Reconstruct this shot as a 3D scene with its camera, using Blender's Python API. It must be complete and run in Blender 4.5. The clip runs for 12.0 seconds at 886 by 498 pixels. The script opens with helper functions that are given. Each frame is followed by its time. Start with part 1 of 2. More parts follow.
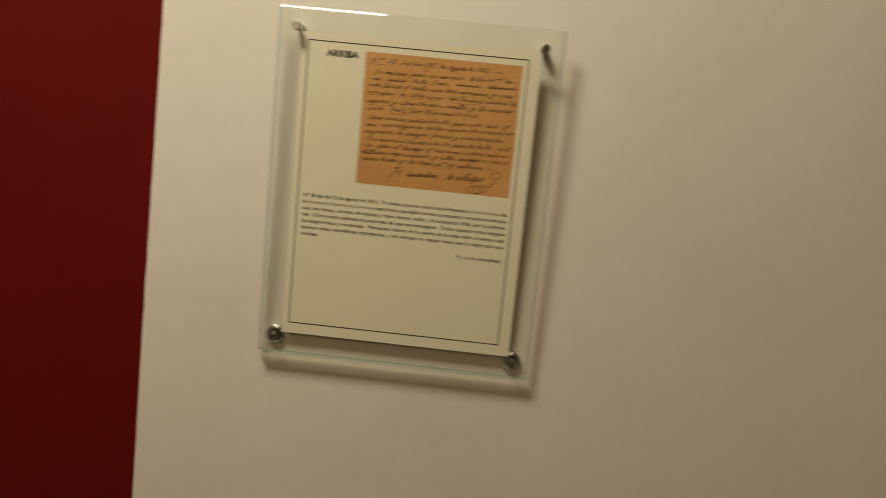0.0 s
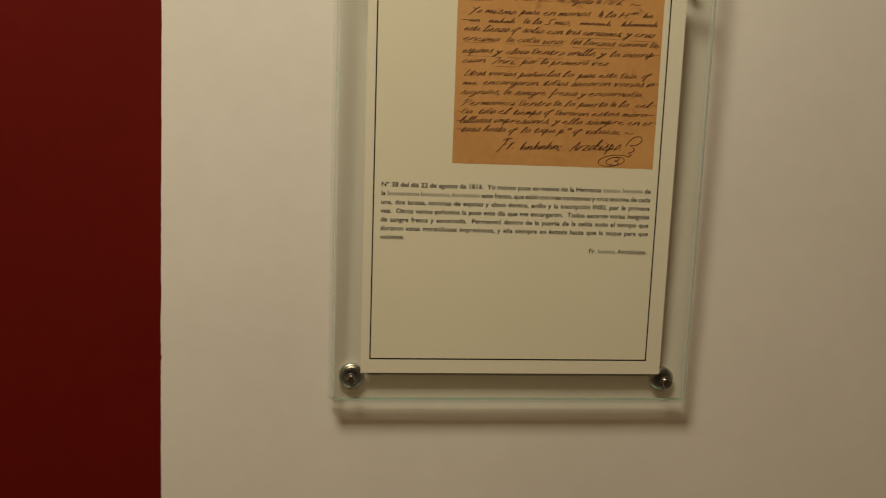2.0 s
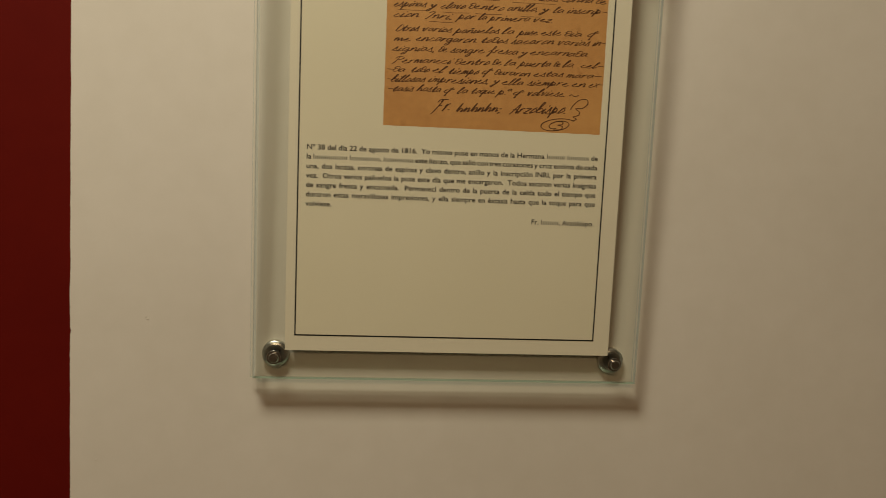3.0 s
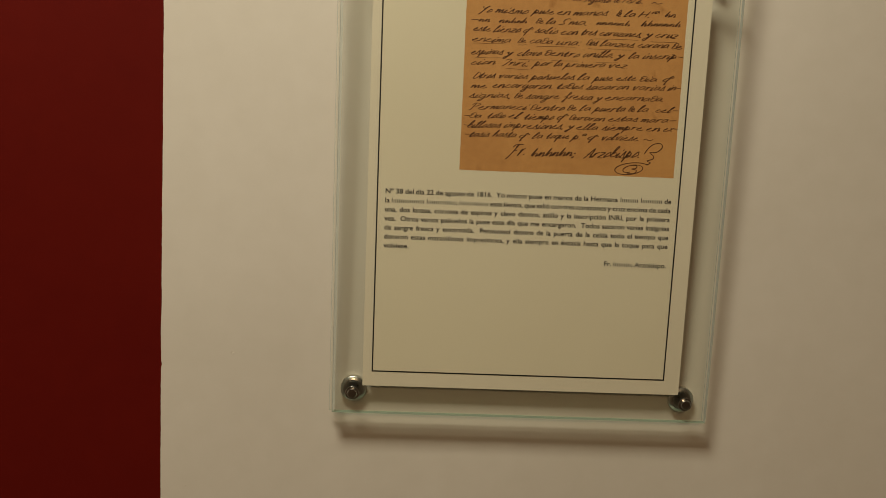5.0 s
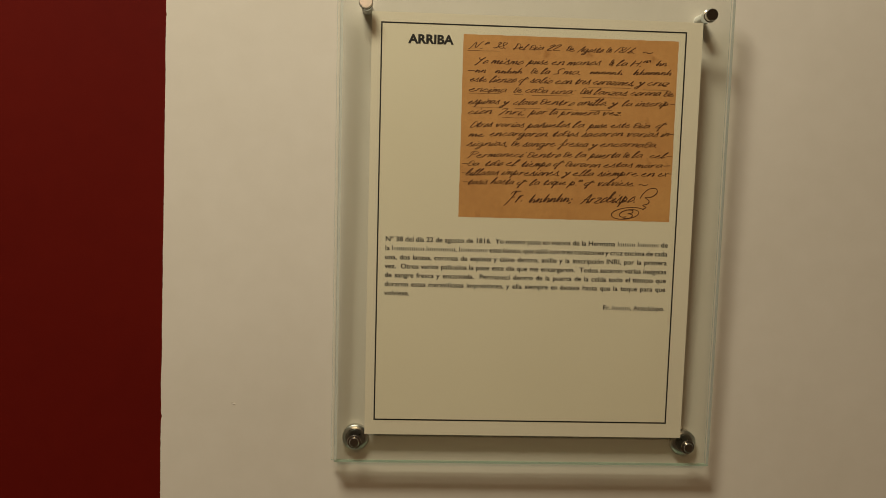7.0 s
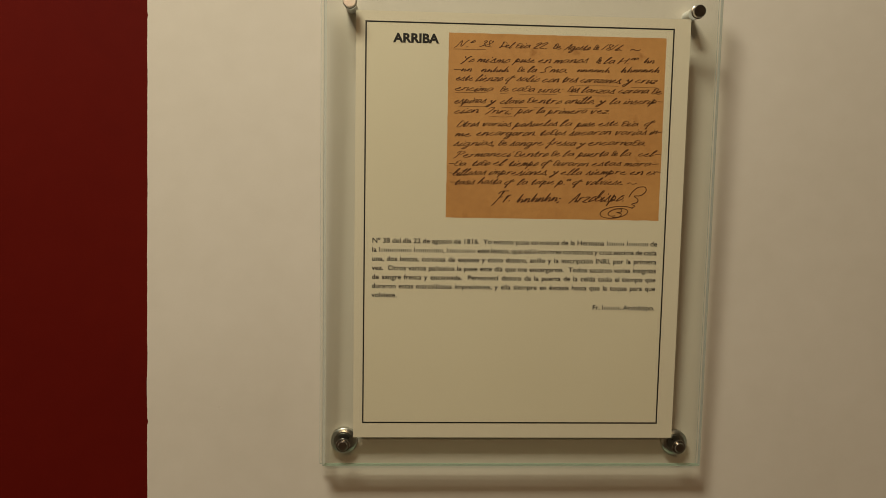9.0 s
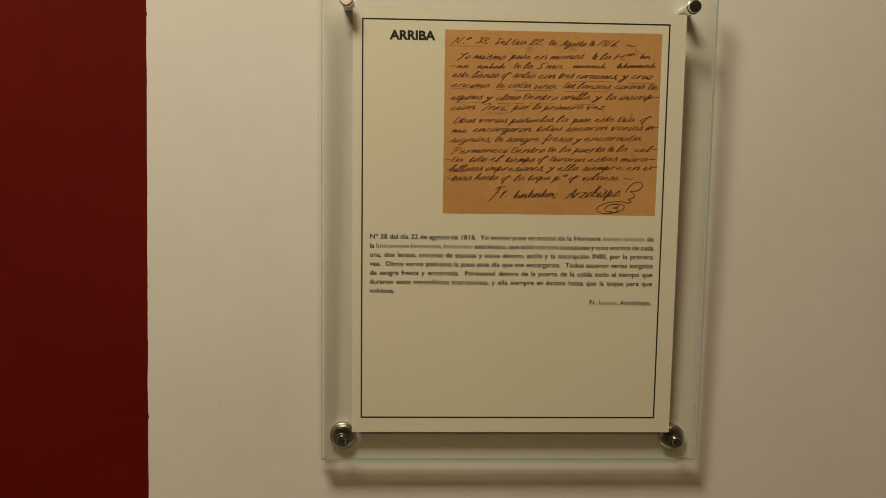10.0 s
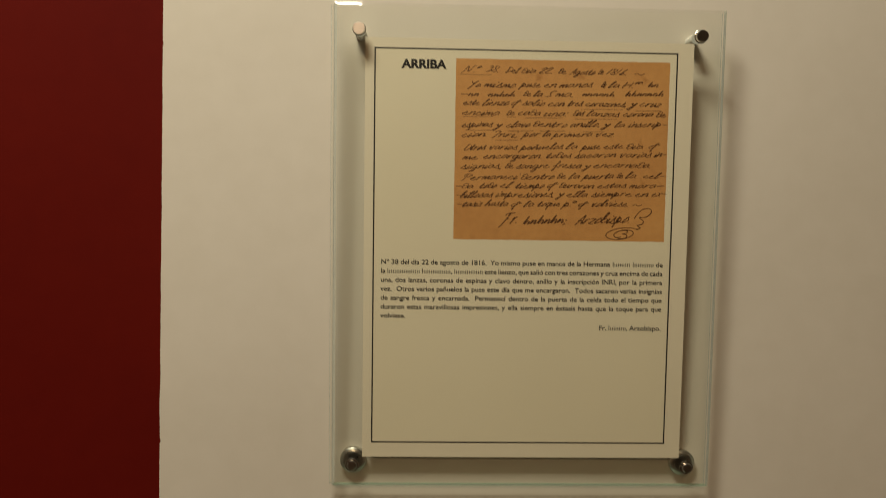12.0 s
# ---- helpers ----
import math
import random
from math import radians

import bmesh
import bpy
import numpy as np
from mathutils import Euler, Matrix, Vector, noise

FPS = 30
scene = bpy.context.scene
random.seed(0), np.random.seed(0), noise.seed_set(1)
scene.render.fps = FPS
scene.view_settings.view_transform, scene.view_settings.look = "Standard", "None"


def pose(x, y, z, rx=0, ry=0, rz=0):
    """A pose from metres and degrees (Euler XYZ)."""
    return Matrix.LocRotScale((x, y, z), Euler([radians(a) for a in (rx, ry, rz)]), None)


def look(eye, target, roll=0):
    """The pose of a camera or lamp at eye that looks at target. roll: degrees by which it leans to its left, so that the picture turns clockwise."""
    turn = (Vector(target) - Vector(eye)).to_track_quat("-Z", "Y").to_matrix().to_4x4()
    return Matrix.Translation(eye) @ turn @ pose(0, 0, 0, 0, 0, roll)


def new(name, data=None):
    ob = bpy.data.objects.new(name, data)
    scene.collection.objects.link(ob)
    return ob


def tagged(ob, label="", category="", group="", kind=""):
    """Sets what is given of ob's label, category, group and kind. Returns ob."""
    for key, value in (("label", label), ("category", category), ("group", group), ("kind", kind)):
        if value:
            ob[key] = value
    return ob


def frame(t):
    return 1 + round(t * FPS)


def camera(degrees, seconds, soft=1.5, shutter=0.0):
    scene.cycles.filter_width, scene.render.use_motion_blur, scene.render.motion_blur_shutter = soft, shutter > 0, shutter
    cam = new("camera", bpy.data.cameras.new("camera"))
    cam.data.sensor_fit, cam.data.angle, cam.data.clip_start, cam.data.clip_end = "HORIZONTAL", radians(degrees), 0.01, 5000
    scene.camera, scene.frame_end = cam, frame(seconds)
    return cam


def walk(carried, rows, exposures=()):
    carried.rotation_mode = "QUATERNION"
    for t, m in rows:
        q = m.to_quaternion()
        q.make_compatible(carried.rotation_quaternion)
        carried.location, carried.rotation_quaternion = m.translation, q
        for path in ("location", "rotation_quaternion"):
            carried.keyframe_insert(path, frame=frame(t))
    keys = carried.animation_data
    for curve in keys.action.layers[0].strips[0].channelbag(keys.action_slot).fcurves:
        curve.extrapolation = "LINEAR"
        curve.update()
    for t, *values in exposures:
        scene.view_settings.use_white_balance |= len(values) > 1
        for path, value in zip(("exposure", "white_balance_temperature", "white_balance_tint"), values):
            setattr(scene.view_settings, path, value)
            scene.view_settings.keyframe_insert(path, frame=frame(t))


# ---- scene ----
FOV = 58.0
cam = camera(FOV, 12.0, soft=0.55, shutter=0.4)

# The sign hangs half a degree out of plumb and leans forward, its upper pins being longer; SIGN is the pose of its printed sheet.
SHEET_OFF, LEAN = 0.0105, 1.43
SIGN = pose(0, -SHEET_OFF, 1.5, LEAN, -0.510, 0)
# seconds, x, y, z, pitch, roll, yaw as seen from the sign's own axes
ROWS = [
    (0, 0.0699, -0.7297, 0.0660, -8.6173, -5.5855, 3.4106),
    (0.2, 0.0476, -0.7077, 0.0660, -7.7206, -6.9127, 6.0243),
    (0.4, 0.0359, -0.6777, 0.0502, -5.1700, -5.8097, 7.8488),
    (0.5, 0.0365, -0.6561, 0.0614, -6.1125, -3.6262, 7.8872),
    (0.8, 0.0252, -0.5701, 0.0200, -6.0537, -2.3332, 4.7766),
    (1, 0.0341, -0.5152, 0.0157, -6.5838, -1.6866, 5.8369),
    (1.2, 0.0119, -0.4971, 0.0218, -7.0200, 0.6050, 4.6995),
    (1.5, -0.0560, -0.5046, 0.0515, -10.5745, -0.2374, -0.3302),
    (1.8, -0.1046, -0.5381, 0.0339, -9.3940, -1.2590, -3.9459),
    (2, -0.1083, -0.5442, 0.0277, -8.1561, -1.9895, -5.5238),
    (2.2, -0.0871, -0.5391, 0.0167, -6.7726, -2.1537, -6.0001),
    (2.5, -0.0553, -0.5275, 0.0182, -7.7483, -2.0289, -6.2657),
    (3, -0.0567, -0.5157, -0.0027, -7.3782, -2.4505, -5.1765),
    (3.2, -0.0542, -0.5307, 0.0283, -7.7223, -1.7407, -3.4617),
    (3.5, -0.0624, -0.5319, 0.0524, -9.6419, -0.8812, -1.7027),
    (5.5, -0.0743, -0.5208, 0.0314, -7.9108, -2.5122, -1.6107),
    (6, -0.0749, -0.5290, 0.0333, -7.4329, -2.3144, -1.6170),
    (6.5, -0.0790, -0.5302, 0.0355, -7.4308, -2.1245, -1.6904),
    (7, -0.0822, -0.5262, 0.0365, -5.3665, -1.5666, -2.4506),
    (7.2, -0.0756, -0.5213, 0.0423, -5.5522, -1.3401, -1.7975),
    (8.8, -0.0738, -0.5235, 0.0434, -5.8525, -1.0176, -2.3796),
    (9, -0.0766, -0.5209, 0.0398, -5.6884, -1.0550, -2.8047),
    (9.5, -0.0737, -0.5209, 0.0401, -5.8850, -0.9223, -2.5095),
    (10, -0.0695, -0.5245, 0.0388, -5.8442, -0.8128, -2.2382),
    (10.5, -0.0717, -0.5270, 0.0372, -5.6879, -0.7056, -2.6016),
    (11, -0.0722, -0.5269, 0.0378, -5.7535, -0.7375, -2.6719),
    (11.5, -0.0736, -0.5277, 0.0362, -5.3676, -0.9559, -2.5313),
    (11.8, -0.0719, -0.5272, 0.0438, -5.6365, -1.0068, -2.1338),
    (12, -0.0732, -0.5289, 0.0413, -4.2588, -0.8968, -1.8521),
]
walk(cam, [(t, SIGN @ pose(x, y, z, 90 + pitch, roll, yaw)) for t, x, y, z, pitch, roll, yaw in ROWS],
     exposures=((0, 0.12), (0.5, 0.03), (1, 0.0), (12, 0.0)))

# ---- light ----
world = bpy.data.worlds.new("world")
scene.world = world
world.use_nodes = True
world.node_tree.nodes["Background"].inputs["Color"].default_value = (1.0, 0.85, 0.65, 1)
world.node_tree.nodes["Background"].inputs["Strength"].default_value = 0.02


def area_lamp(name, eye, target, sx, sy, watts, colour):
    data = bpy.data.lights.new(name, "AREA")
    data.shape, data.size, data.size_y, data.energy, data.color = "RECTANGLE", sx, sy, watts, colour
    ob = new(name, data)
    ob.matrix_world = look(eye, target)
    return ob


area_lamp("ceiling_lamp", (-0.40, -0.54, 2.53), (-0.40, -0.10, 1.25), 0.42, 0.20, 13.4, (1.0, 0.94, 0.73))
# Warm fill added for the room's bounced light; no lamp is known there.
area_lamp("room_fill", (-0.3, -2.3, 2.53), (-0.3, -1.6, 0), 0.6, 0.6, 14.5, (1.0, 0.68, 0.39))


# ---- materials ----
def material(name):
    m = bpy.data.materials.new(name)
    m.use_nodes = True
    nt = m.node_tree
    return m, nt, nt.nodes["Principled BSDF"], nt.nodes["Material Output"]


def put(nt, kind, **values):
    n = nt.nodes.new(kind)
    for key, value in values.items():
        if key in n.inputs:
            n.inputs[key].default_value = value
    return n


def coords(nt):
    return nt.nodes.new("ShaderNodeTexCoord").outputs["Object"]


def noise_tex(nt, scale, detail=4.0, rough=0.5):
    n = put(nt, "ShaderNodeTexNoise", Scale=scale, Detail=detail, Roughness=rough)
    nt.links.new(coords(nt), n.inputs["Vector"])
    return n.outputs["Fac"]


def ramp(nt, fac, stops):
    r = nt.nodes.new("ShaderNodeValToRGB")
    while len(r.color_ramp.elements) < len(stops):
        r.color_ramp.elements.new(0.5)
    for e, (at, c) in zip(r.color_ramp.elements, stops):
        e.position, e.color = at, (*c, 1)
    nt.links.new(fac, r.inputs["Fac"])
    return r.outputs["Color"]


def mixed(nt, a, b, fac, mode="MIX"):
    m = nt.nodes.new("ShaderNodeMix")
    m.data_type, m.blend_type = "RGBA", mode
    for socket, value in ((m.inputs[0], fac), (m.inputs[6], a), (m.inputs[7], b)):
        if hasattr(value, "is_linked"):
            nt.links.new(value, socket)
        else:
            socket.default_value = value if isinstance(value, float) else (*value, 1)
    return m.outputs[2]


def bump(nt, bsdf, height, strength, distance):
    b = put(nt, "ShaderNodeBump", Strength=strength, Distance=distance)
    nt.links.new(height, b.inputs["Height"])
    nt.links.new(b.outputs["Normal"], bsdf.inputs["Normal"])


def summed(nt, *terms):
    total = None
    for socket, weight in terms:
        m = nt.nodes.new("ShaderNodeMath")
        m.operation = "MULTIPLY_ADD"
        nt.links.new(socket, m.inputs[0])
        m.inputs[1].default_value = weight
        if total is None:
            m.inputs[2].default_value = 0.0
        else:
            nt.links.new(total, m.inputs[2])
        total = m.outputs[0]
    return total


def paint(name, dark, light, rough, relief=0.12, sheen=0.4):
    """Rolled wall paint: slow drifts of tone, fine roller stipple and faint trowel waves."""
    m, nt, bsdf, _ = material(name)
    tone = summed(nt, (noise_tex(nt, 5, 3), 0.65), (noise_tex(nt, 60, 4), 0.30), (noise_tex(nt, 700, 2), 0.05))
    nt.links.new(ramp(nt, tone, [(0.35, dark), (0.65, light)]), bsdf.inputs["Base Color"])
    bsdf.inputs["Roughness"].default_value = rough
    bsdf.inputs["Specular IOR Level"].default_value = sheen
    bump(nt, bsdf, summed(nt, (noise_tex(nt, 18, 2), 0.8), (noise_tex(nt, 260, 3), 0.10), (noise_tex(nt, 900, 2), 0.05)), relief, 0.002)
    return m


CREAM = paint("cream_wall_paint", (0.71, 0.653, 0.568), (0.77, 0.713, 0.633), 0.55)
RED = paint("dark_red_wall_paint", (0.106, 0.0027, 0.0007), (0.125, 0.0040, 0.0010), 0.75, 0.12, 0.12)
# Tone of the unseen back wall, set so the steel caps reflect dark.
TAUPE = paint("unseen_wall_brown", (0.30, 0.265, 0.215), (0.34, 0.30, 0.25), 0.7)
CEILING = paint("white_ceiling_paint", (0.72, 0.70, 0.66), (0.78, 0.76, 0.72), 0.8)


def floor_material():
    # Dark floor added out of view for the steel to reflect.
    m, nt, bsdf, _ = material("unseen_dark_floor")
    tone = summed(nt, (noise_tex(nt, 3, 4), 0.6), (noise_tex(nt, 40, 4), 0.4))
    nt.links.new(ramp(nt, tone, [(0.3, (0.055, 0.028, 0.016)), (0.7, (0.11, 0.055, 0.03))]), bsdf.inputs["Base Color"])
    bsdf.inputs["Roughness"].default_value = 0.45
    return m


def paper_material(name, dark, light):
    m, nt, bsdf, _ = material(name)
    tone = summed(nt, (noise_tex(nt, 12, 3), 0.5), (noise_tex(nt, 500, 4), 0.5))
    nt.links.new(ramp(nt, tone, [(0.3, dark), (0.7, light)]), bsdf.inputs["Base Color"])
    bsdf.inputs["Roughness"].default_value = 0.7
    bump(nt, bsdf, noise_tex(nt, 1500, 2), 0.08, 0.0003)
    return m


def old_paper_material():
    """Foxed brown writing paper, as it was copied in colour."""
    m, nt, bsdf, _ = material("aged_brown_paper")
    base = ramp(nt, summed(nt, (noise_tex(nt, 9, 2, 0.5), 0.40), (noise_tex(nt, 26, 4, 0.6), 0.38), (noise_tex(nt, 220, 3), 0.22)),
                [(0.30, (0.49, 0.225, 0.066)), (0.50, (0.61, 0.305, 0.094)), (0.72, (0.71, 0.385, 0.128))])
    spots = ramp(nt, noise_tex(nt, 75, 3, 0.55), [(0.64, (1, 1, 1)), (0.76, (0.74, 0.66, 0.56))])
    nt.links.new(mixed(nt, base, spots, 1.0, "MULTIPLY"), bsdf.inputs["Base Color"])
    bsdf.inputs["Roughness"].default_value = 0.65
    return m


def ink_material(name, colour):
    m, nt, bsdf, _ = material(name)
    nt.links.new(ramp(nt, noise_tex(nt, 900, 2), [(0.3, colour), (0.75, tuple(c * 2.2 for c in colour))]), bsdf.inputs["Base Color"])
    bsdf.inputs["Roughness"].default_value = 0.6
    return m


def clear_material(name, tint, gloss_base, rough, body=None, seen=0.5):
    """Thin clear sheet: light passes straight through, tinted; gloss grows towards grazing."""
    m = bpy.data.materials.new(name)
    m.use_nodes = True
    nt = m.node_tree
    nt.nodes.remove(nt.nodes["Principled BSDF"])
    out = nt.nodes["Material Output"]
    clear = put(nt, "ShaderNodeBsdfTransparent", Color=(*tint, 1))
    gloss = put(nt, "ShaderNodeBsdfGlossy", Roughness=rough)
    facing = put(nt, "ShaderNodeLayerWeight", Blend=0.5).outputs["Facing"]
    power = nt.nodes.new("ShaderNodeMath")
    power.operation = "POWER"
    nt.links.new(facing, power.inputs[0])
    power.inputs[1].default_value = 4.0
    fac = nt.nodes.new("ShaderNodeMath")
    fac.operation = "MULTIPLY_ADD"
    nt.links.new(power.outputs[0], fac.inputs[0])
    fac.inputs[1].default_value, fac.inputs[2].default_value = 0.12, gloss_base
    through_body = clear.outputs[0]
    if body:
        colour, share = body
        haze = put(nt, "ShaderNodeBsdfTranslucent", Color=(*colour, 1))
        diffuse = put(nt, "ShaderNodeBsdfDiffuse", Color=(*colour, 1))
        both = put(nt, "ShaderNodeMixShader", Fac=seen)
        nt.links.new(haze.outputs[0], both.inputs[1])
        nt.links.new(diffuse.outputs[0], both.inputs[2])
        mix = put(nt, "ShaderNodeMixShader", Fac=share)
        nt.links.new(clear.outputs[0], mix.inputs[1])
        nt.links.new(both.outputs[0], mix.inputs[2])
        through_body = mix.outputs[0]
    mix = nt.nodes.new("ShaderNodeMixShader")
    nt.links.new(fac.outputs[0], mix.inputs[0])
    nt.links.new(through_body, mix.inputs[1])
    nt.links.new(gloss.outputs[0], mix.inputs[2])
    nt.links.new(mix.outputs[0], out.inputs["Surface"])
    return m


def metal_material(name, colour, rough):
    m, nt, bsdf, _ = material(name)
    bsdf.inputs["Base Color"].default_value = (*colour, 1)
    bsdf.inputs["Metallic"].default_value = 1.0
    nt.links.new(ramp(nt, noise_tex(nt, 400, 3), [(0.3, (rough * 0.9,) * 3), (0.7, (rough * 1.15,) * 3)]), bsdf.inputs["Roughness"])
    return m


FLOOR = floor_material()
PAPER = paper_material("cream_card", (0.785, 0.720, 0.535), (0.825, 0.762, 0.575))
PAPER_EDGE = paper_material("cream_card_margin", (0.79, 0.724, 0.56), (0.83, 0.766, 0.60))
OLD_PAPER = old_paper_material()
BLACK_INK = ink_material("black_toner", (0.007, 0.006, 0.005))
BROWN_INK = ink_material("iron_gall_ink", (0.070, 0.027, 0.0085))
GLASS = clear_material("clear_glass", (0.993, 0.993, 0.987), 0.012, 0.02)
ARRIS = clear_material("ground_glass_arris", (0.90, 0.93, 0.91), 0.05, 0.15, ((0.76, 0.80, 0.77), 0.40), 0.8)
POLISHED = clear_material("polished_glass_arris", (0.98, 0.985, 0.97), 0.06, 0.03)
GREEN_GLASS = clear_material("clear_green_tinted_glass", (0.985, 0.991, 0.975), 0.012, 0.02)
# Near-opaque edges stand in for light bent away, so they cast shade.
GLASS_EDGE = clear_material("ground_glass_edge", (0.08, 0.09, 0.07), 0.03, 0.2, ((0.74, 0.76, 0.69), 0.90), 0.7)
GREEN_EDGE = clear_material("green_glass_edge", (0.10, 0.13, 0.09), 0.03, 0.2, ((0.60, 0.80, 0.61), 0.94), 0.45)
CHROME = metal_material("polished_steel", (0.60, 0.60, 0.57), 0.17)
SATIN = metal_material("satin_steel", (0.62, 0.62, 0.59), 0.30)
# Paler steel: a bright reflection put into the upper left cap's colour.
REFLECTION_STEEL = metal_material("steel_with_pale_reflection", (0.82, 0.79, 0.76), 0.36)
SLEEVE = paper_material("pale_plastic_sleeve", (0.70, 0.69, 0.65), (0.76, 0.75, 0.71))


# ---- mesh helpers ----
def part(name, bm, mat, parent=None, label="", at=None, smooth=False):
    mesh = bpy.data.meshes.new(name)
    bm.to_mesh(mesh)
    bm.free()
    for one in mat if isinstance(mat, (list, tuple)) else [mat]:
        mesh.materials.append(one)
    if smooth:
        mesh.polygons.foreach_set("use_smooth", [True] * len(mesh.polygons))
        mesh.set_sharp_from_angle(angle=radians(32))
    ob = new(name, mesh)
    ob.parent = parent
    if at is not None:
        ob.matrix_basis = at
    if label:
        ob["label"] = label
    return ob


def box(bm, x0, x1, y0, y1, z0, z1):
    m = Matrix.Translation(((x0 + x1) / 2, (y0 + y1) / 2, (z0 + z1) / 2)) @ Matrix.Diagonal((x1 - x0, y1 - y0, z1 - z0, 1))
    return bmesh.ops.create_cube(bm, size=1.0, matrix=m)["verts"]


def slab(x0, x1, y0, y1, z0, z1):
    bm = bmesh.new()
    box(bm, x0, x1, y0, y1, z0, z1)
    return bm


def lathe(profile, segments=40):
    """Turns (radius, distance towards the viewer) about the -y axis."""
    bm = bmesh.new()
    rings = []
    for r, d in profile:
        if r < 1e-6:
            rings.append([bm.verts.new((0, -d, 0))])
        else:
            rings.append([bm.verts.new((r * math.cos(2 * math.pi * k / segments), -d, r * math.sin(2 * math.pi * k / segments))) for k in range(segments)])
    for a, b in zip(rings, rings[1:]):
        for k in range(segments):
            n = (k + 1) % segments
            if len(a) == 1:
                bm.faces.new((a[0], b[k], b[n]))
            elif len(b) == 1:
                bm.faces.new((a[k], b[0], a[n]))
            else:
                bm.faces.new((a[k], b[k], b[n], a[n]))
    bmesh.ops.recalc_face_normals(bm, faces=bm.faces)
    return bm


def thing(name, label, category, at, group=""):
    return_ob = new(name)
    return_ob.matrix_basis = at
    return tagged(return_ob, label, category, group)


# ---- the room ----
EDGE_X, SKIM = -0.2438, 0.0012
ROOM = (-2.2, 2.2, -3.6, 2.57)


def wavy_edge_wall():
    """Cream wall face whose left border is the hand-cut paint edge, a hair proud of the red."""
    rng = random.Random(5)
    bm = bmesh.new()
    x1, depth = ROOM[1], 0.15
    zs, z = [0.0], 0.0
    while z < ROOM[3] - 0.003:
        z += 0.0022 if 1.05 < z < 1.95 else 0.03
        zs.append(min(z, ROOM[3]))
    front, back = [], []
    for z in zs:
        dx = 0.00035 * noise.noise((z * 45, 0, 3)) + 0.00018 * noise.noise((z * 260, 7, 0)) + 0.0009 * noise.noise((z * 4, 1, 1))
        if rng.random() < 0.012:
            dx += rng.choice((-1, 1)) * 0.0005
        if abs(z - 1.3665) < 0.0012:
            dx += 0.0006      # a red nick in the paint edge
        front.append(bm.verts.new((EDGE_X + dx, 0, z)))
        back.append(bm.verts.new((EDGE_X + dx, depth, z)))
    far_f = [bm.verts.new((x1, 0, 0)), bm.verts.new((x1, 0, ROOM[3]))]
    far_b = [bm.verts.new((x1, depth, 0)), bm.verts.new((x1, depth, ROOM[3]))]
    bm.faces.new([far_f[0], far_f[1], *reversed(front)])
    bm.faces.new([far_b[1], far_b[0], *back])
    for k in range(len(zs) - 1):
        bm.faces.new((front[k], front[k + 1], back[k + 1], back[k]))
    bm.faces.new((far_f[0], far_b[0], far_b[1], far_f[1]))
    bmesh.ops.recalc_face_normals(bm, faces=bm.faces)
    return bm


def structure(name, bm, mat, label, category):
    return tagged(part(name, bm, mat), label, category, kind="structure")


structure("wall_north_cream", wavy_edge_wall(), CREAM, "cream painted plaster wall with a faint stipple", "wall")
structure("wall_north_red", slab(ROOM[0], EDGE_X + 0.002, SKIM, 0.149, 0.0, ROOM[3]), RED, "dark red painted band of the same plaster wall", "wall")
# Unseen walls, floor and ceiling, added to close the room and bounce light.
structure("wall_west", slab(ROOM[0] - 0.15, ROOM[0], ROOM[2], 0.15, 0.0, ROOM[3]), CREAM, "plain cream unseen side wall closing the room", "wall")
structure("wall_east", slab(ROOM[1], ROOM[1] + 0.15, ROOM[2], 0.15, 0.0, ROOM[3]), CREAM, "plain cream unseen side wall closing the room", "wall")
structure("wall_south", slab(ROOM[0] - 0.15, ROOM[1] + 0.15, ROOM[2] - 0.15, ROOM[2], 0.0, ROOM[3]), TAUPE, "unseen back wall, dull brown to dim the steel's reflections", "wall")
structure("floor", slab(ROOM[0] - 0.15, ROOM[1] + 0.15, ROOM[2] - 0.15, 0.15, -0.12, 0.0), FLOOR, "unseen dark reddish brown floor closing the room", "floor")
structure("ceiling", slab(ROOM[0] - 0.15, ROOM[1] + 0.15, ROOM[2] - 0.15, 0.15, ROOM[3], ROOM[3] + 0.12), CEILING, "unseen plain white ceiling closing the room", "ceiling")


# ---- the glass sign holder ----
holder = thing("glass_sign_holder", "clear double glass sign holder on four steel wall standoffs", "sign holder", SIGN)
SHEET, FRONT_SHEET = 0.0014, 0.0054
BACK_Y, FRONT_Y = 0.0002, -0.0003      # the two inner faces, with the printed card between them


def glass_sheet(x0, x1, z0, z1, y_back, y_front, chamfer):
    """A plate with ground edges; the front arris is cut back a little."""
    bm = bmesh.new()
    cy, cz = chamfer
    rings = [[(x0, y_back, z0), (x1, y_back, z0), (x1, y_back, z1), (x0, y_back, z1)],
             [(x0, y_front + cy, z0), (x1, y_front + cy, z0), (x1, y_front + cy, z1), (x0, y_front + cy, z1)],
             [(x0 + cz, y_front, z0 + cz), (x1 - cz, y_front, z0 + cz), (x1 - cz, y_front, z1 - cz), (x0 + cz, y_front, z1 - cz)]]
    rings = [[bm.verts.new(v) for v in ring] for ring in rings]
    bm.faces.new(reversed(rings[0]))
    bm.faces.new(rings[2])
    for n, (a, b) in enumerate(zip(rings, rings[1:])):
        for k in range(4):
            f = bm.faces.new((a[k], a[(k + 1) % 4], b[(k + 1) % 4], b[k]))
            # top edge clear, casting no shade, its arris polished; bottom green tints spilled light
            f.material_index = (4 if k == 2 else 2) if n == 1 else (3, 1, 0, 1)[k]
    bmesh.ops.recalc_face_normals(bm, faces=bm.faces)
    return bm


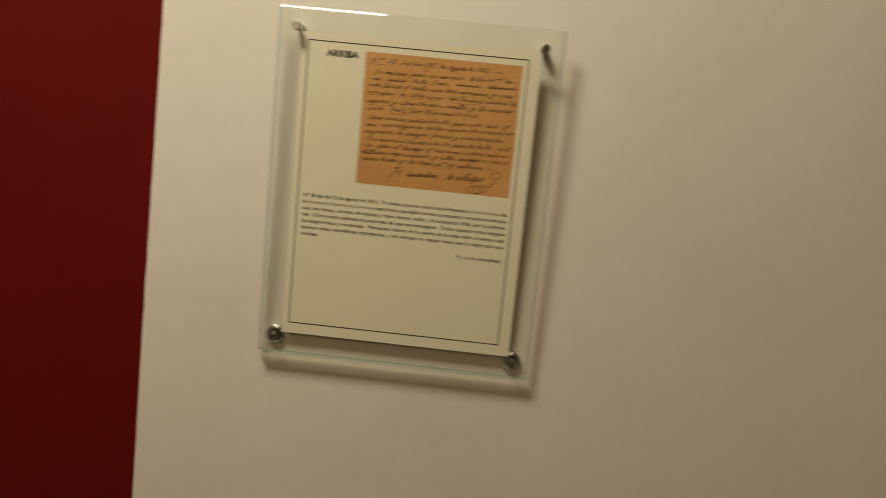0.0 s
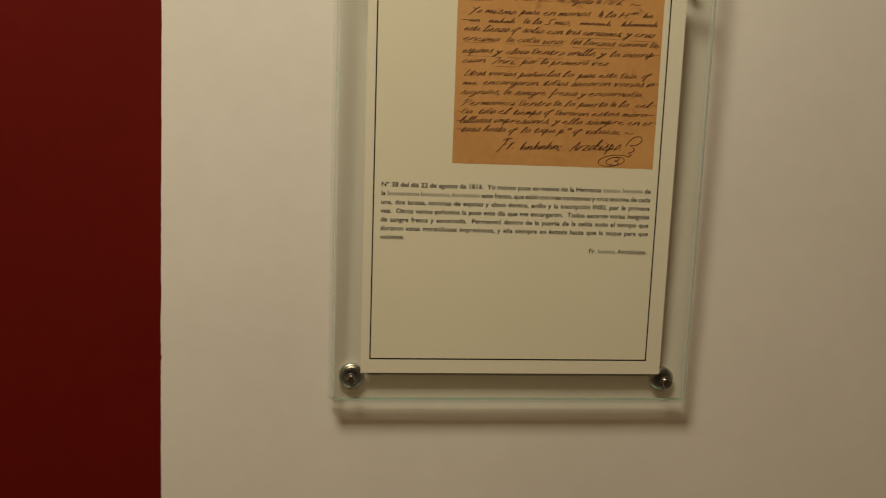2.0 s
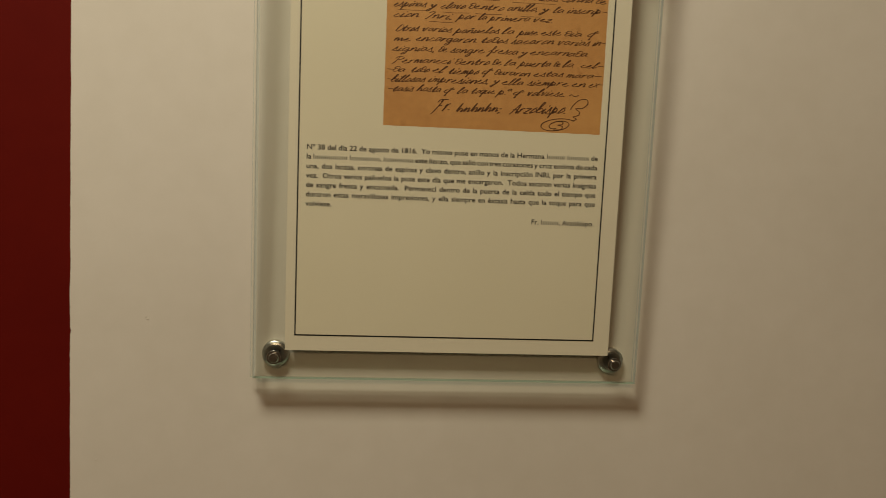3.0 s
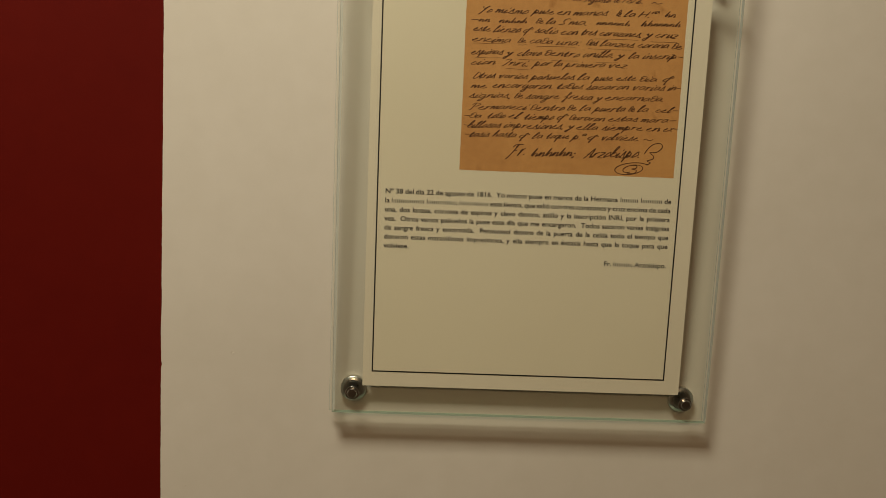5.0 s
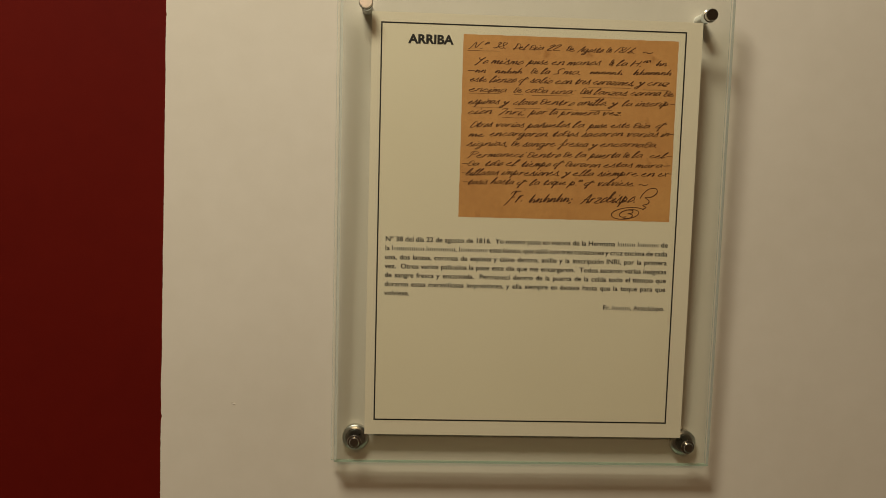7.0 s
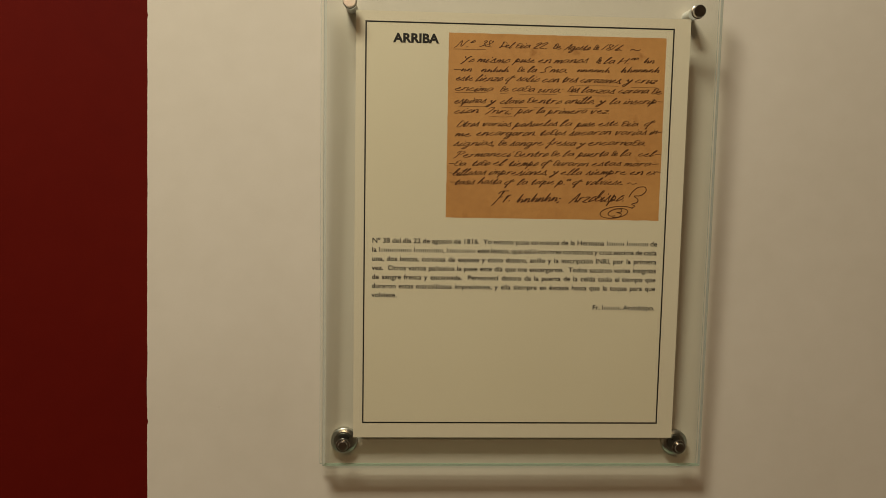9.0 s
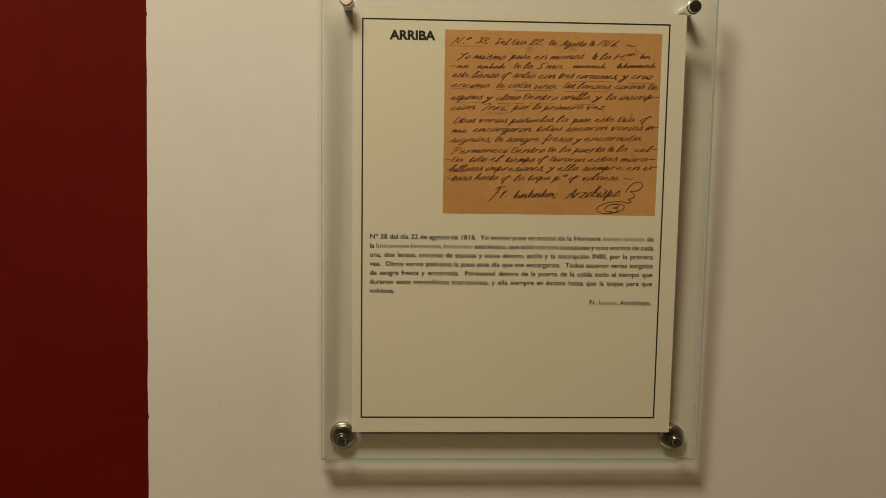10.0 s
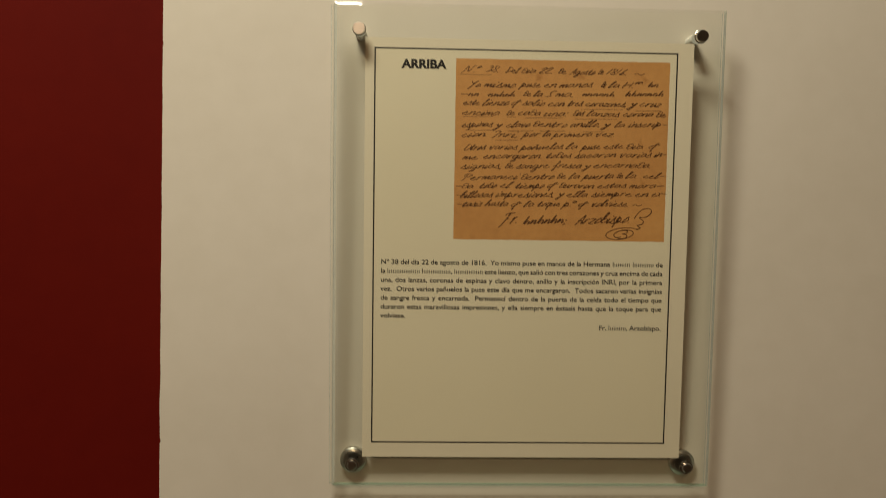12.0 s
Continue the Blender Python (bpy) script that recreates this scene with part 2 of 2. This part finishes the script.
part("front_sheet", glass_sheet(-0.1278, 0.1268, -0.1572, 0.1602, FRONT_Y, FRONT_Y - FRONT_SHEET, (0.00089, 0.0019)), [GLASS, GLASS_EDGE, ARRIS, GREEN_EDGE, POLISHED], holder, "clear front glass with a ground green edge")
part("back_sheet", glass_sheet(-0.1302, 0.1262, -0.1578, 0.1596, BACK_Y + SHEET, BACK_Y, (0.0003, 0.0004)), [GREEN_GLASS, GLASS_EDGE, ARRIS, GREEN_EDGE, POLISHED], holder, "clear back glass set a little askew")

BACK_D = -(BACK_Y + SHEET)
FRONT_D = -FRONT_Y + FRONT_SHEET


def standoff(x, z, wide, pale):
    """Lower ones have a wide stepped barrel behind the glass, upper ones a slim pin all the way to the wall."""
    at = pose(x, 0, z)
    wall_d = -SHEET_OFF - z * math.tan(radians(LEAN)) - 0.0003      # the wall face, as distance towards the viewer
    if wide:
        profile = [(0, wall_d), (0.0080, wall_d), (0.0087, wall_d + 0.0006), (0.0087, BACK_D - 0.0014), (0.0077, BACK_D - 0.0006), (0.0064, BACK_D - 0.0002), (0.0062, BACK_D - 0.0005), (0.0056, BACK_D - 0.0005), (0.0054, BACK_D - 0.0001), (0.0, BACK_D - 0.0001)]
    else:
        profile = [(0, wall_d), (0.0034, wall_d), (0.0037, wall_d + 0.0003), (0.0037, BACK_D - 0.0004), (0.0034, BACK_D - 0.0001), (0.0, BACK_D - 0.0001)]
    barrel = part("standoff", lathe(profile), SATIN if wide else SLEEVE, holder, "wide stepped round steel standoff" if wide else "slim pale round plastic sleeve", at, True)
    rim, cap, tip = (0.0046, 0.0032, 0.0024) if wide else (0.0044, 0.0040, 0.0042)
    part("washer", lathe([(0.0, FRONT_D), (rim - 0.0002, FRONT_D), (rim, FRONT_D + 0.0002), (rim, FRONT_D + 0.0005), (rim - 0.0003, FRONT_D + 0.0007), (0.0, FRONT_D + 0.0007)]), CHROME, barrel, "", None, True)
    part("cap", lathe([(0.0, FRONT_D + 0.0007), (cap, FRONT_D + 0.0007), (cap, FRONT_D + tip - 0.0004), (cap - 0.0003, FRONT_D + tip), (0.0, FRONT_D + tip)]), REFLECTION_STEEL if pale else CHROME, barrel, "slim round steel cap", None, True)


for sx, sz in ((-0.1143, -0.1428), (0.1114, -0.1437), (0.1100, 0.1429), (-0.1116, 0.1431)):
    # only the upper left cap gets the painted reflection
    standoff(sx, sz, sz < 0, sz > 0 > sx)

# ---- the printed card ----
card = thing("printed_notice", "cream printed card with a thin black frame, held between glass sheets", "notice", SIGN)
part("sheet", slab(-0.1080, 0.1080, -0.0001, 0.0001, -0.1393, 0.1393), PAPER_EDGE, card, "cream letter-size card")
FX0, FX1, FZ0, FZ1, LINE = -0.1016, 0.0970, -0.1290, 0.1326, 0.00092
part("panel", slab(FX0, FX1, -0.00013, -0.0001, FZ0, FZ1), PAPER, card, "slightly yellower printed ground")


def frame_lines():
    bm = bmesh.new()
    y0, y1 = -0.00018, -0.00013
    box(bm, FX0 - LINE / 2, FX1 + LINE / 2, y0, y1, FZ1 - LINE / 2, FZ1 + LINE / 2)
    box(bm, FX0 - LINE / 2, FX1 + LINE / 2, y0, y1, FZ0 - LINE / 2, FZ0 + LINE / 2)
    box(bm, FX0 - LINE / 2, FX0 + LINE / 2, y0, y1, FZ0 + LINE / 2, FZ1 - LINE / 2)
    box(bm, FX1 - LINE / 2, FX1 + LINE / 2, y0, y1, FZ0 + LINE / 2, FZ1 - LINE / 2)
    return bm


part("border", frame_lines(), BLACK_INK, card, "thin black ruled border")

# ---- type ----
LETTERS = {}


def word_mesh(text, bold=0.0):
    """Outlines of a word in the built-in font: rows of points, faces, and its right end, for size 1."""
    key = (text, bold)
    if key not in LETTERS:
        data = bpy.data.curves.new("type", "FONT")
        data.body, data.size, data.resolution_u, data.offset = text, 1.0, 3, bold
        ob = new("type", data)
        mesh = bpy.data.meshes.new_from_object(ob.evaluated_get(bpy.context.evaluated_depsgraph_get()))
        bpy.data.objects.remove(ob)
        points = [tuple(v.co) for v in mesh.vertices] if text else []
        faces = [tuple(p.vertices) for p in mesh.polygons] if text else []
        LETTERS[key] = (points, faces, max((p[0] for p in points), default=0.0))
    return LETTERS[key]


CAP = max(p[1] for p in word_mesh("H")[0])
INK_Y = -0.00022


def set_words(bm, words, x, z, gap, sx, sz, bold=0.0):
    """Words from x on along the baseline z. A word '#n' is a row of plain upright bars as long as n letters."""
    for w in words:
        if w.startswith("#"):
            n, tail = (w[1:].split("|") + [""])[:2]
            wide = int(n) * 0.50 * sx
            for k in range(int(n) * 2):
                left = x + (k + 0.35) * 0.25 * sx
                box(bm, left, left + 0.095 * sx, INK_Y, INK_Y + 0.00004, z, z + (1.0 if k == 0 else 0.68) * sz * CAP)
            if tail:
                points, faces, _ = word_mesh(tail, bold)
                vs = [bm.verts.new((x + wide + p[0] * sx, INK_Y, z + p[1] * sz)) for p in points]
                for f in faces:
                    bm.faces.new([vs[k] for k in f])
            x += wide + (0.22 * sx if tail else 0)
        else:
            points, faces, wide = word_mesh(w, bold)
            vs = [bm.verts.new((x + p[0] * sx, INK_Y, z + p[1] * sz)) for p in points]
            for f in faces:
                bm.faces.new([vs[k] for k in f])
            x += wide * sx
        x += gap
    return x - gap


def width_of(words, sx, bold=0.0):
    total = 0.0
    for w in words:
        if w.startswith("#"):
            n, tail = (w[1:].split("|") + [""])[:2]
            total += int(n) * 0.50 * sx + (0.22 * sx if tail else 0)
        else:
            total += word_mesh(w, bold)[2] * sx
    return total


TEXT_X0, TEXT_X1 = -0.0966, 0.0922
PITCH, FIRST = 0.00599, -0.0085
SIZE = 0.00315 / CAP
BODY = ["Nº 38 del día 22 de agosto de 1816.  Yo mismo puse en manos de la Hermana #5 #6 de",
        "la #9 #8|, #8 este lienzo, que salió con tres corazones y cruz encima de cada",
        "una, dos lanzas, coronas de espinas y clavo dentro, anillo y la inscripción INRI, por la primera",
        "vez.  Otros varios pañuelos la puse este día que me encargaron.  Todos sacaron varias insignias",
        "de sangre fresca y encarnada.  Permanecí dentro de la puerta de la celda todo el tiempo que",
        "duraron estas maravillosas impresiones, y ella siempre en éxtasis hasta que la toque para que",
        "volviese."]
rows_of_words = [line.split(" ") for line in BODY]
SQUEEZE = min((TEXT_X1 - TEXT_X0 - 0.00095 * (len(ws) - 1)) / width_of(ws, SIZE, 0.013) for ws in rows_of_words[:-1])
for n, ws in enumerate(rows_of_words):
    bm = bmesh.new()
    sx = SIZE * SQUEEZE
    gap = 0.0012 if n == len(BODY) - 1 else (TEXT_X1 - TEXT_X0 - width_of(ws, sx, 0.013)) / (len(ws) - 1)
    set_words(bm, ws, TEXT_X0, FIRST - n * PITCH, gap, sx, SIZE, 0.013)
    part("text_line", bm, BLACK_INK, card, "line of small black print")
bm = bmesh.new()
close_words = ["Fr.", "#5|,", "Arzobispo."]
set_words(bm, close_words, TEXT_X1 - width_of(close_words, SIZE * SQUEEZE, 0.013) - 0.0024, -0.0515, 0.0012, SIZE * SQUEEZE, SIZE, 0.013)
part("text_line", bm, BLACK_INK, card, "line of small black print")
bm = bmesh.new()
tall = 0.0054 / CAP
set_words(bm, ["ARRIBA"], -0.0840, 0.1201, 0, 0.0290 / word_mesh("ARRIBA", 0.04)[2], tall, 0.04)
part("heading", bm, BLACK_INK, card, "bold black capital heading")

# ---- the copied letter ----
LX0, LX1, LZ0, LZ1 = -0.0488, 0.0923, 0.0086, 0.1268


def letter_sheet():
    bm = bmesh.new()
    rng = random.Random(8)
    rim, n = [], 40
    for k in range(n):
        rim.append((LX0 + (LX1 - LX0) * k / n, LZ0))
    for k in range(n):
        rim.append((LX1, LZ0 + (LZ1 - LZ0) * k / n))
    for k in range(n):
        rim.append((LX1 - (LX1 - LX0) * k / n, LZ1))
    for k in range(n):
        rim.append((LX0, LZ1 - (LZ1 - LZ0) * k / n))
    bm.faces.new([bm.verts.new((x + rng.uniform(-1, 1) * 0.00012, -0.00016, z + rng.uniform(-1, 1) * 0.00012)) for x, z in rim])
    bmesh.ops.recalc_face_normals(bm, faces=bm.faces)
    for f in bm.faces:
        if f.normal.y > 0:
            f.normal_flip()
    return bm


letter = part("letter_copy", letter_sheet(), OLD_PAPER, card, "colour copy of an old brown handwritten letter")

# Pen strokes: each point is two digits, across and up; 3 is the baseline, 6 the x-height, 9 the tall strokes, 0 the tails.
PEN = {
    "a": "36 16 04 13 35 36 34 43", "b": "04 29 19 04 13 34 35 26 15", "c": "35 26 15 04 13 23 44", "d": "35 16 04 13 34 36 37 28 18 07 06",
    "e": "04 25 26 15 04 13 33 44", "f": "04 37 39 28 21 10 11 34 43", "g": "36 16 04 13 35 36 31 10 11 44", "h": "04 28 29 18 03 15 26 35 33 44",
    "i": "04 16 03 13 24/27 28", "j": "16 11 00 01 24", "l": "04 28 29 18 03 13 24", "m": "05 16 03 15 26 23 35 46 43 54", "n": "05 16 03 15 26 36 33 44",
    "ñ": "05 16 03 15 26 36 33 44/17 28 27 38", "o": "26 15 03 13 34 35 26 36", "p": "04 17 00 15 26 35 34 23 13 24 43", "q": "36 16 04 13 35 36 20 31",
    "r": "05 16 03 15 26 36", "s": "03 15 27 25 33 13 04", "t": "04 28 13 23 34/06 36", "u": "05 16 03 13 35 36 33 44", "v": "05 16 13 23 36 46",
    "x": "06 16 33 43/46 03", "y": "05 16 14 24 36 35 10 00 01 34", "z": "06 36 14 03 33", "A": "02 13 49 43 54/15 45", "D": "19 13 03 24 55 57 39 19 08",
    "F": "02 13 39 28/08 19 59 69/26 46", "H": "19 03/59 43/05 36 56", "I": "08 19 39 13 02", "N": "02 13 29 43 69 79", "O": "38 19 05 03 23 45 47 38",
    "P": "02 13 29/07 19 39 58 36 26", "S": "58 49 28 26 34 13 03", "Y": "09 17 27 49 38 11 01", "1": "03 29", "2": "07 29 38 03 33", "3": "18 29 38 26 35 13 04",
    "6": "39 15 03 23 34 25 14", "8": "38 19 17 34 23 04 37 39", ".": "03 13", ",": "13 02", ";": "05 15/13 02", ":": "06 16/03 13", "-": "05 45", "~": "04 15 25 34 54 65",
    "º": "18 09 08 18",
}


def smooth_line(points, steps=4):
    out = []
    for k in range(len(points) - 1):
        p0, p1, p2, p3 = points[max(k - 1, 0)], points[k], points[k + 1], points[min(k + 2, len(points) - 1)]
        for s in range(steps):
            t = s / steps
            out.append(tuple(0.5 * (2 * b + (c - a) * t + (2 * a - 5 * b + 4 * c - d) * t * t + (3 * b - a - 3 * c + d) * t ** 3) for a, b, c, d in zip(p0, p1, p2, p3)))
    out.append(points[-1])
    return out


def pen_line(bm, points, nib=0.00057, thin=0.00016, lift=0.0):
    """A flat ink stroke, broad on the down strokes and thin on the up strokes, as a cut quill gives."""
    line = smooth_line(points)
    left, right = [], []
    for k, (x, z) in enumerate(line):
        (xa, za), (xb, zb) = line[max(k - 1, 0)], line[min(k + 1, len(line) - 1)]
        dx, dz = xb - xa, zb - za
        long = math.hypot(dx, dz) or 1e-9
        dx, dz = dx / long, dz / long
        down = abs(dx * 0.42 + dz * 0.91)
        half = (thin + (nib - thin) * down ** 1.6 * (1.0 if dz < 0.2 else 0.62)) * 0.5 * 1.2
        left.append(bm.verts.new((x - dz * half, INK_Y + lift, z + dx * half)))
        right.append(bm.verts.new((x + dz * half, INK_Y + lift, z - dx * half)))
    for k in range(len(line) - 1):
        bm.faces.new((left[k], right[k], right[k + 1], left[k + 1]))


def hand_points(text, rng):
    """The strokes of a line of handwriting in x-heights, and its length."""
    strokes, x, raised = [], 0.0, False
    for ch in text:
        if ch == "^":
            raised = True
            continue
        if ch == "#":
            # a name, as an unreadable run of the pen
            tall = rng.choice((1.0, 1.0, 1.0, 1.9))
            strokes.append([(x, 0.3), (x + 0.30, tall), (x + 0.20, 0.1), (x + 0.55, rng.uniform(0.7, 1.0)), (x + 0.85, rng.uniform(0.6, 0.9)), (x + 0.80, 0.05), (x + 1.15, 0.35)])
            x += rng.uniform(1.05, 1.3)
            continue
        high = 1.0 if ch.islower() or ch in ".,;:-~" else 0.92
        wide, rise = rng.uniform(0.9, 1.12), rng.uniform(-0.07, 0.07)
        far = 0.0
        for stroke in PEN[ch].split("/"):
            pts = [(int(p[0]) / 3 * wide, (int(p[1]) - 3) / 3 * high + rise) for p in stroke.split()]
            pts = [(a + rng.uniform(-0.05, 0.05), b + rng.uniform(-0.05, 0.05)) for a, b in pts]
            if raised:
                pts = [(a * 0.7 - 0.35, b * 0.65 + 1.15) for a, b in pts]
            far = max(far, max(a for a, _ in pts))
            strokes.append([(x + a, b) for a, b in pts])
        x += far + (0.10 if ch in "aceimnu" else 0.20)
        raised = False
    return strokes, x


UNDER = [(-0.046, -0.025, 0.1165), (0.034, 0.062, 0.0953), (0.070, 0.087, 0.0950), (-0.044, -0.024, 0.0893), (-0.015, -0.009, 0.0893), (-0.003, 0.022, 0.0892), (0.030, 0.058, 0.0890),
         (-0.042, -0.022, 0.0805), (-0.014, 0.003, 0.0803), (0.007, 0.024, 0.0806), (0.036, 0.050, 0.0806), (-0.022, -0.007, 0.0742)]
SLANT, XH = 0.74, 0.00202
rng = random.Random(21)


def hand_line(z_start, z_end, x_end, *words):
    """One line of the letter, word by word."""
    bm = bmesh.new()
    x_first = words[0][1]
    for k, (text, x0) in enumerate(words):
        last = k == len(words) - 1
        strokes, long = hand_points(text, rng)
        room = (x_end if last else words[k + 1][1] - 2.1) - x0
        scale = min(room / long, 3.1) / 1000
        high = XH * rng.uniform(0.92, 1.08)
        for s in strokes:
            pts = []
            for a, b in s:
                x = x0 / 1000 + a * scale
                z = (z_start + (z_end - z_start) * (x * 1000 - x_first) / (x_end - x_first)) / 1000
                pts.append((x + b * high * SLANT, z + b * high + 0.0002 * math.sin(x * 160 + z_start)))
            pen_line(bm, pts, 0.00054 * rng.uniform(0.75, 1.15), 0.00022, lift=rng.uniform(0, 0.00002))
    part("handwritten_line", bm, BROWN_INK, letter, "line of slanted brown handwriting")


# Each line: the heights of its two ends, where it ends, and its words with their starts, in millimetres.
hand_line(118.4, 118.2, 75.3, ("N.^o", -45.0), ("38.", -29.7), ("Del", -16.3), ("dia", -6.1), ("22.", 5.6), ("de", 18.4), ("Agosto", 25.7), ("de", 44.4), ("1816.", 49.9), ("~", 68.3))
hand_line(108.5, 110.5, 86.0, ("Yo", -40.5), ("mismo", -30.6), ("puse", -6.6), ("en", 8.8), ("manos", 19.1), ("de", 46.6), ("la", 51.7), ("H.^n^a", 60.9), ("##", 77.5))
hand_line(102.2, 104.8, 91.1, ("-##", -46.5), ("#####", -28.3), ("de", -4.6), ("la", 2.4), ("Sma.", 10.1), ("######", 33.9), ("#######", 62.6))
hand_line(96.9, 97.9, 86.5, ("este", -43.9), ("lienzo", -31.1), ("q^e", -12.1), ("salio", -4.8), ("con", 11.7), ("tres", 24.9), ("corazones,", 36.7), ("y", 66.2), ("cruz", 72.5))
hand_line(90.4, 91.4, 90.5, ("encima", -44.5), ("de", -15.2), ("cada", -7.9), ("una:", 9.3), ("dos", 28.5), ("lanzas", 37.7), ("corona", 61.7), ("de", 83.9))
hand_line(82.5, 84.9, 91.6, ("espinas", -44.7), ("y", -22.4), ("clavo", -15.4), ("dentro", 2.2), ("anillo,", 26.9), ("y", 49.0), ("la", 56.7), ("inscrip-", 65.6))
hand_line(76.0, 78.0, 57.0, ("cion", -44.6), ("Inri,", -24.4), ("por", -4.2), ("la", 9.0), ("primera", 16.0), ("vez.", 43.7))
hand_line(67.7, 70.6, 87.7, ("Otros", -42.6), ("varios", -26.8), ("pañuelos", -5.5), ("la", 24.7), ("puse", 35.1), ("este", 49.5), ("dia", 64.7), ("q^e", 79.6))
hand_line(61.5, 65.2, 91.7, ("me", -43.9), ("encargaron.", -30.3), ("todos", 11.3), ("sacaron", 30.5), ("varias", 60.1), ("in-", 83.5))
hand_line(55.3, 58.0, 81.6, ("signias,", -44.9), ("de", -15.5), ("sangre", -8.1), ("fresca", 15.9), ("y", 37.0), ("encarnada.", 42.9))
hand_line(48.0, 51.2, 91.6, ("Permaneci", -44.0), ("dentro", -5.0), ("de", 19.1), ("la", 27.2), ("puerta", 36.5), ("de", 58.8), ("la", 65.1), ("cel-", 76.3))
hand_line(42.5, 44.6, 91.8, ("-da", -48.3), ("todo", -32.5), ("el", -18.8), ("tiempo", -8.5), ("q^e", 12.6), ("duraron", 20.7), ("estas", 46.0), ("mara-", 67.6))
hand_line(36.3, 39.1, 92.1, ("-billosas", -48.2), ("impresiones,", -21.3), ("y", 19.8), ("ella", 25.7), ("siempre", 42.5), ("en", 71.5), ("ex-", 82.7))
hand_line(30.4, 32.2, 80.0, ("-tasis", -47.4), ("hasta", -28.5), ("q^e", -11.2), ("la", -2.3), ("toque", 6.3), ("p.^a", 23.7), ("q^e", 33.4), ("volviese.", 42.3), ("~", 69.9))
for x0, x1, z0 in UNDER:
    bm = bmesh.new()
    pen_line(bm, [(x0 + (x1 - x0) * k / 4, z0 + rng.uniform(-0.00015, 0.00015) + 0.0003 * k / 4) for k in range(5)], 0.00022, 0.00016, 0.00001)
    part("underline", bm, BROWN_INK, letter)


def signature(words):
    bm = bmesh.new()
    for text, x0, x1, z0, xh in words:
        strokes, long = hand_points(text, rng)
        scale = (x1 - x0) / long
        for s in strokes:
            pen_line(bm, [(x0 + a * scale + b * xh * 0.62, z0 + b * xh + 0.0016 * a / long) for a, b in s], 0.00062, 0.00033)
    return bm


part("signature", signature([("Fr.", -0.0182, -0.0065, 0.0184, 0.0042), ("######;", -0.0030, 0.0265, 0.0188, 0.0031), ("Arzobispo.", 0.0320, 0.0690, 0.0198, 0.0032)]), BROWN_INK, letter, "large slanted signature in brown ink")
bm = bmesh.new()
pen_line(bm, [(0.0718, 0.0238), (0.0738, 0.0270), (0.0775, 0.0302), (0.0822, 0.0306), (0.0830, 0.0278), (0.0795, 0.0250), (0.0752, 0.0246), (0.0778, 0.0226), (0.0774, 0.0205), (0.0738, 0.0192), (0.0762, 0.0180), (0.0735, 0.0166)], 0.00056, 0.00038)
pen_line(bm, [(0.0636 + 0.0128 * (1 - 0.035 * k) * math.cos(0.5 + k * 0.52), 0.0134 + (0.0044 * (1 - 0.03 * k)) * math.sin(0.5 + k * 0.52) + 0.0012 * math.cos(0.5 + k * 0.52)) for k in range(21)], 0.00056, 0.00038)
pen_line(bm, [(0.0630, 0.0160), (0.0672, 0.0158), (0.0668, 0.0140), (0.0640, 0.0136), (0.0672, 0.0128), (0.0660, 0.0108), (0.0612, 0.0104)], 0.00056, 0.00038)
part("flourish", bm, BROWN_INK, letter, "looped pen flourish under the signature")


# ---- marks on the wall ----
def chip(x, z, wide, tall, seed, y=-0.0004):
    rng = random.Random(seed)
    bm = bmesh.new()
    centre = bm.verts.new((0, 0.0003, 0))
    rim = [bm.verts.new((wide * rng.uniform(0.6, 1) * math.cos(k * math.pi / 6), rng.uniform(0.0001, 0.0004), tall * rng.uniform(0.6, 1) * math.sin(k * math.pi / 6))) for k in range(12)]
    for k in range(12):
        bm.faces.new((centre, rim[(k + 1) % 12], rim[k]))
    bmesh.ops.recalc_face_normals(bm, faces=bm.faces)
    ob = part("paint_blister", bm, CREAM, None, "", pose(x, y, z), True)
    tagged(ob, "tiny chipped blister in the cream wall paint", "wall mark", "marks on the wall", "structure")


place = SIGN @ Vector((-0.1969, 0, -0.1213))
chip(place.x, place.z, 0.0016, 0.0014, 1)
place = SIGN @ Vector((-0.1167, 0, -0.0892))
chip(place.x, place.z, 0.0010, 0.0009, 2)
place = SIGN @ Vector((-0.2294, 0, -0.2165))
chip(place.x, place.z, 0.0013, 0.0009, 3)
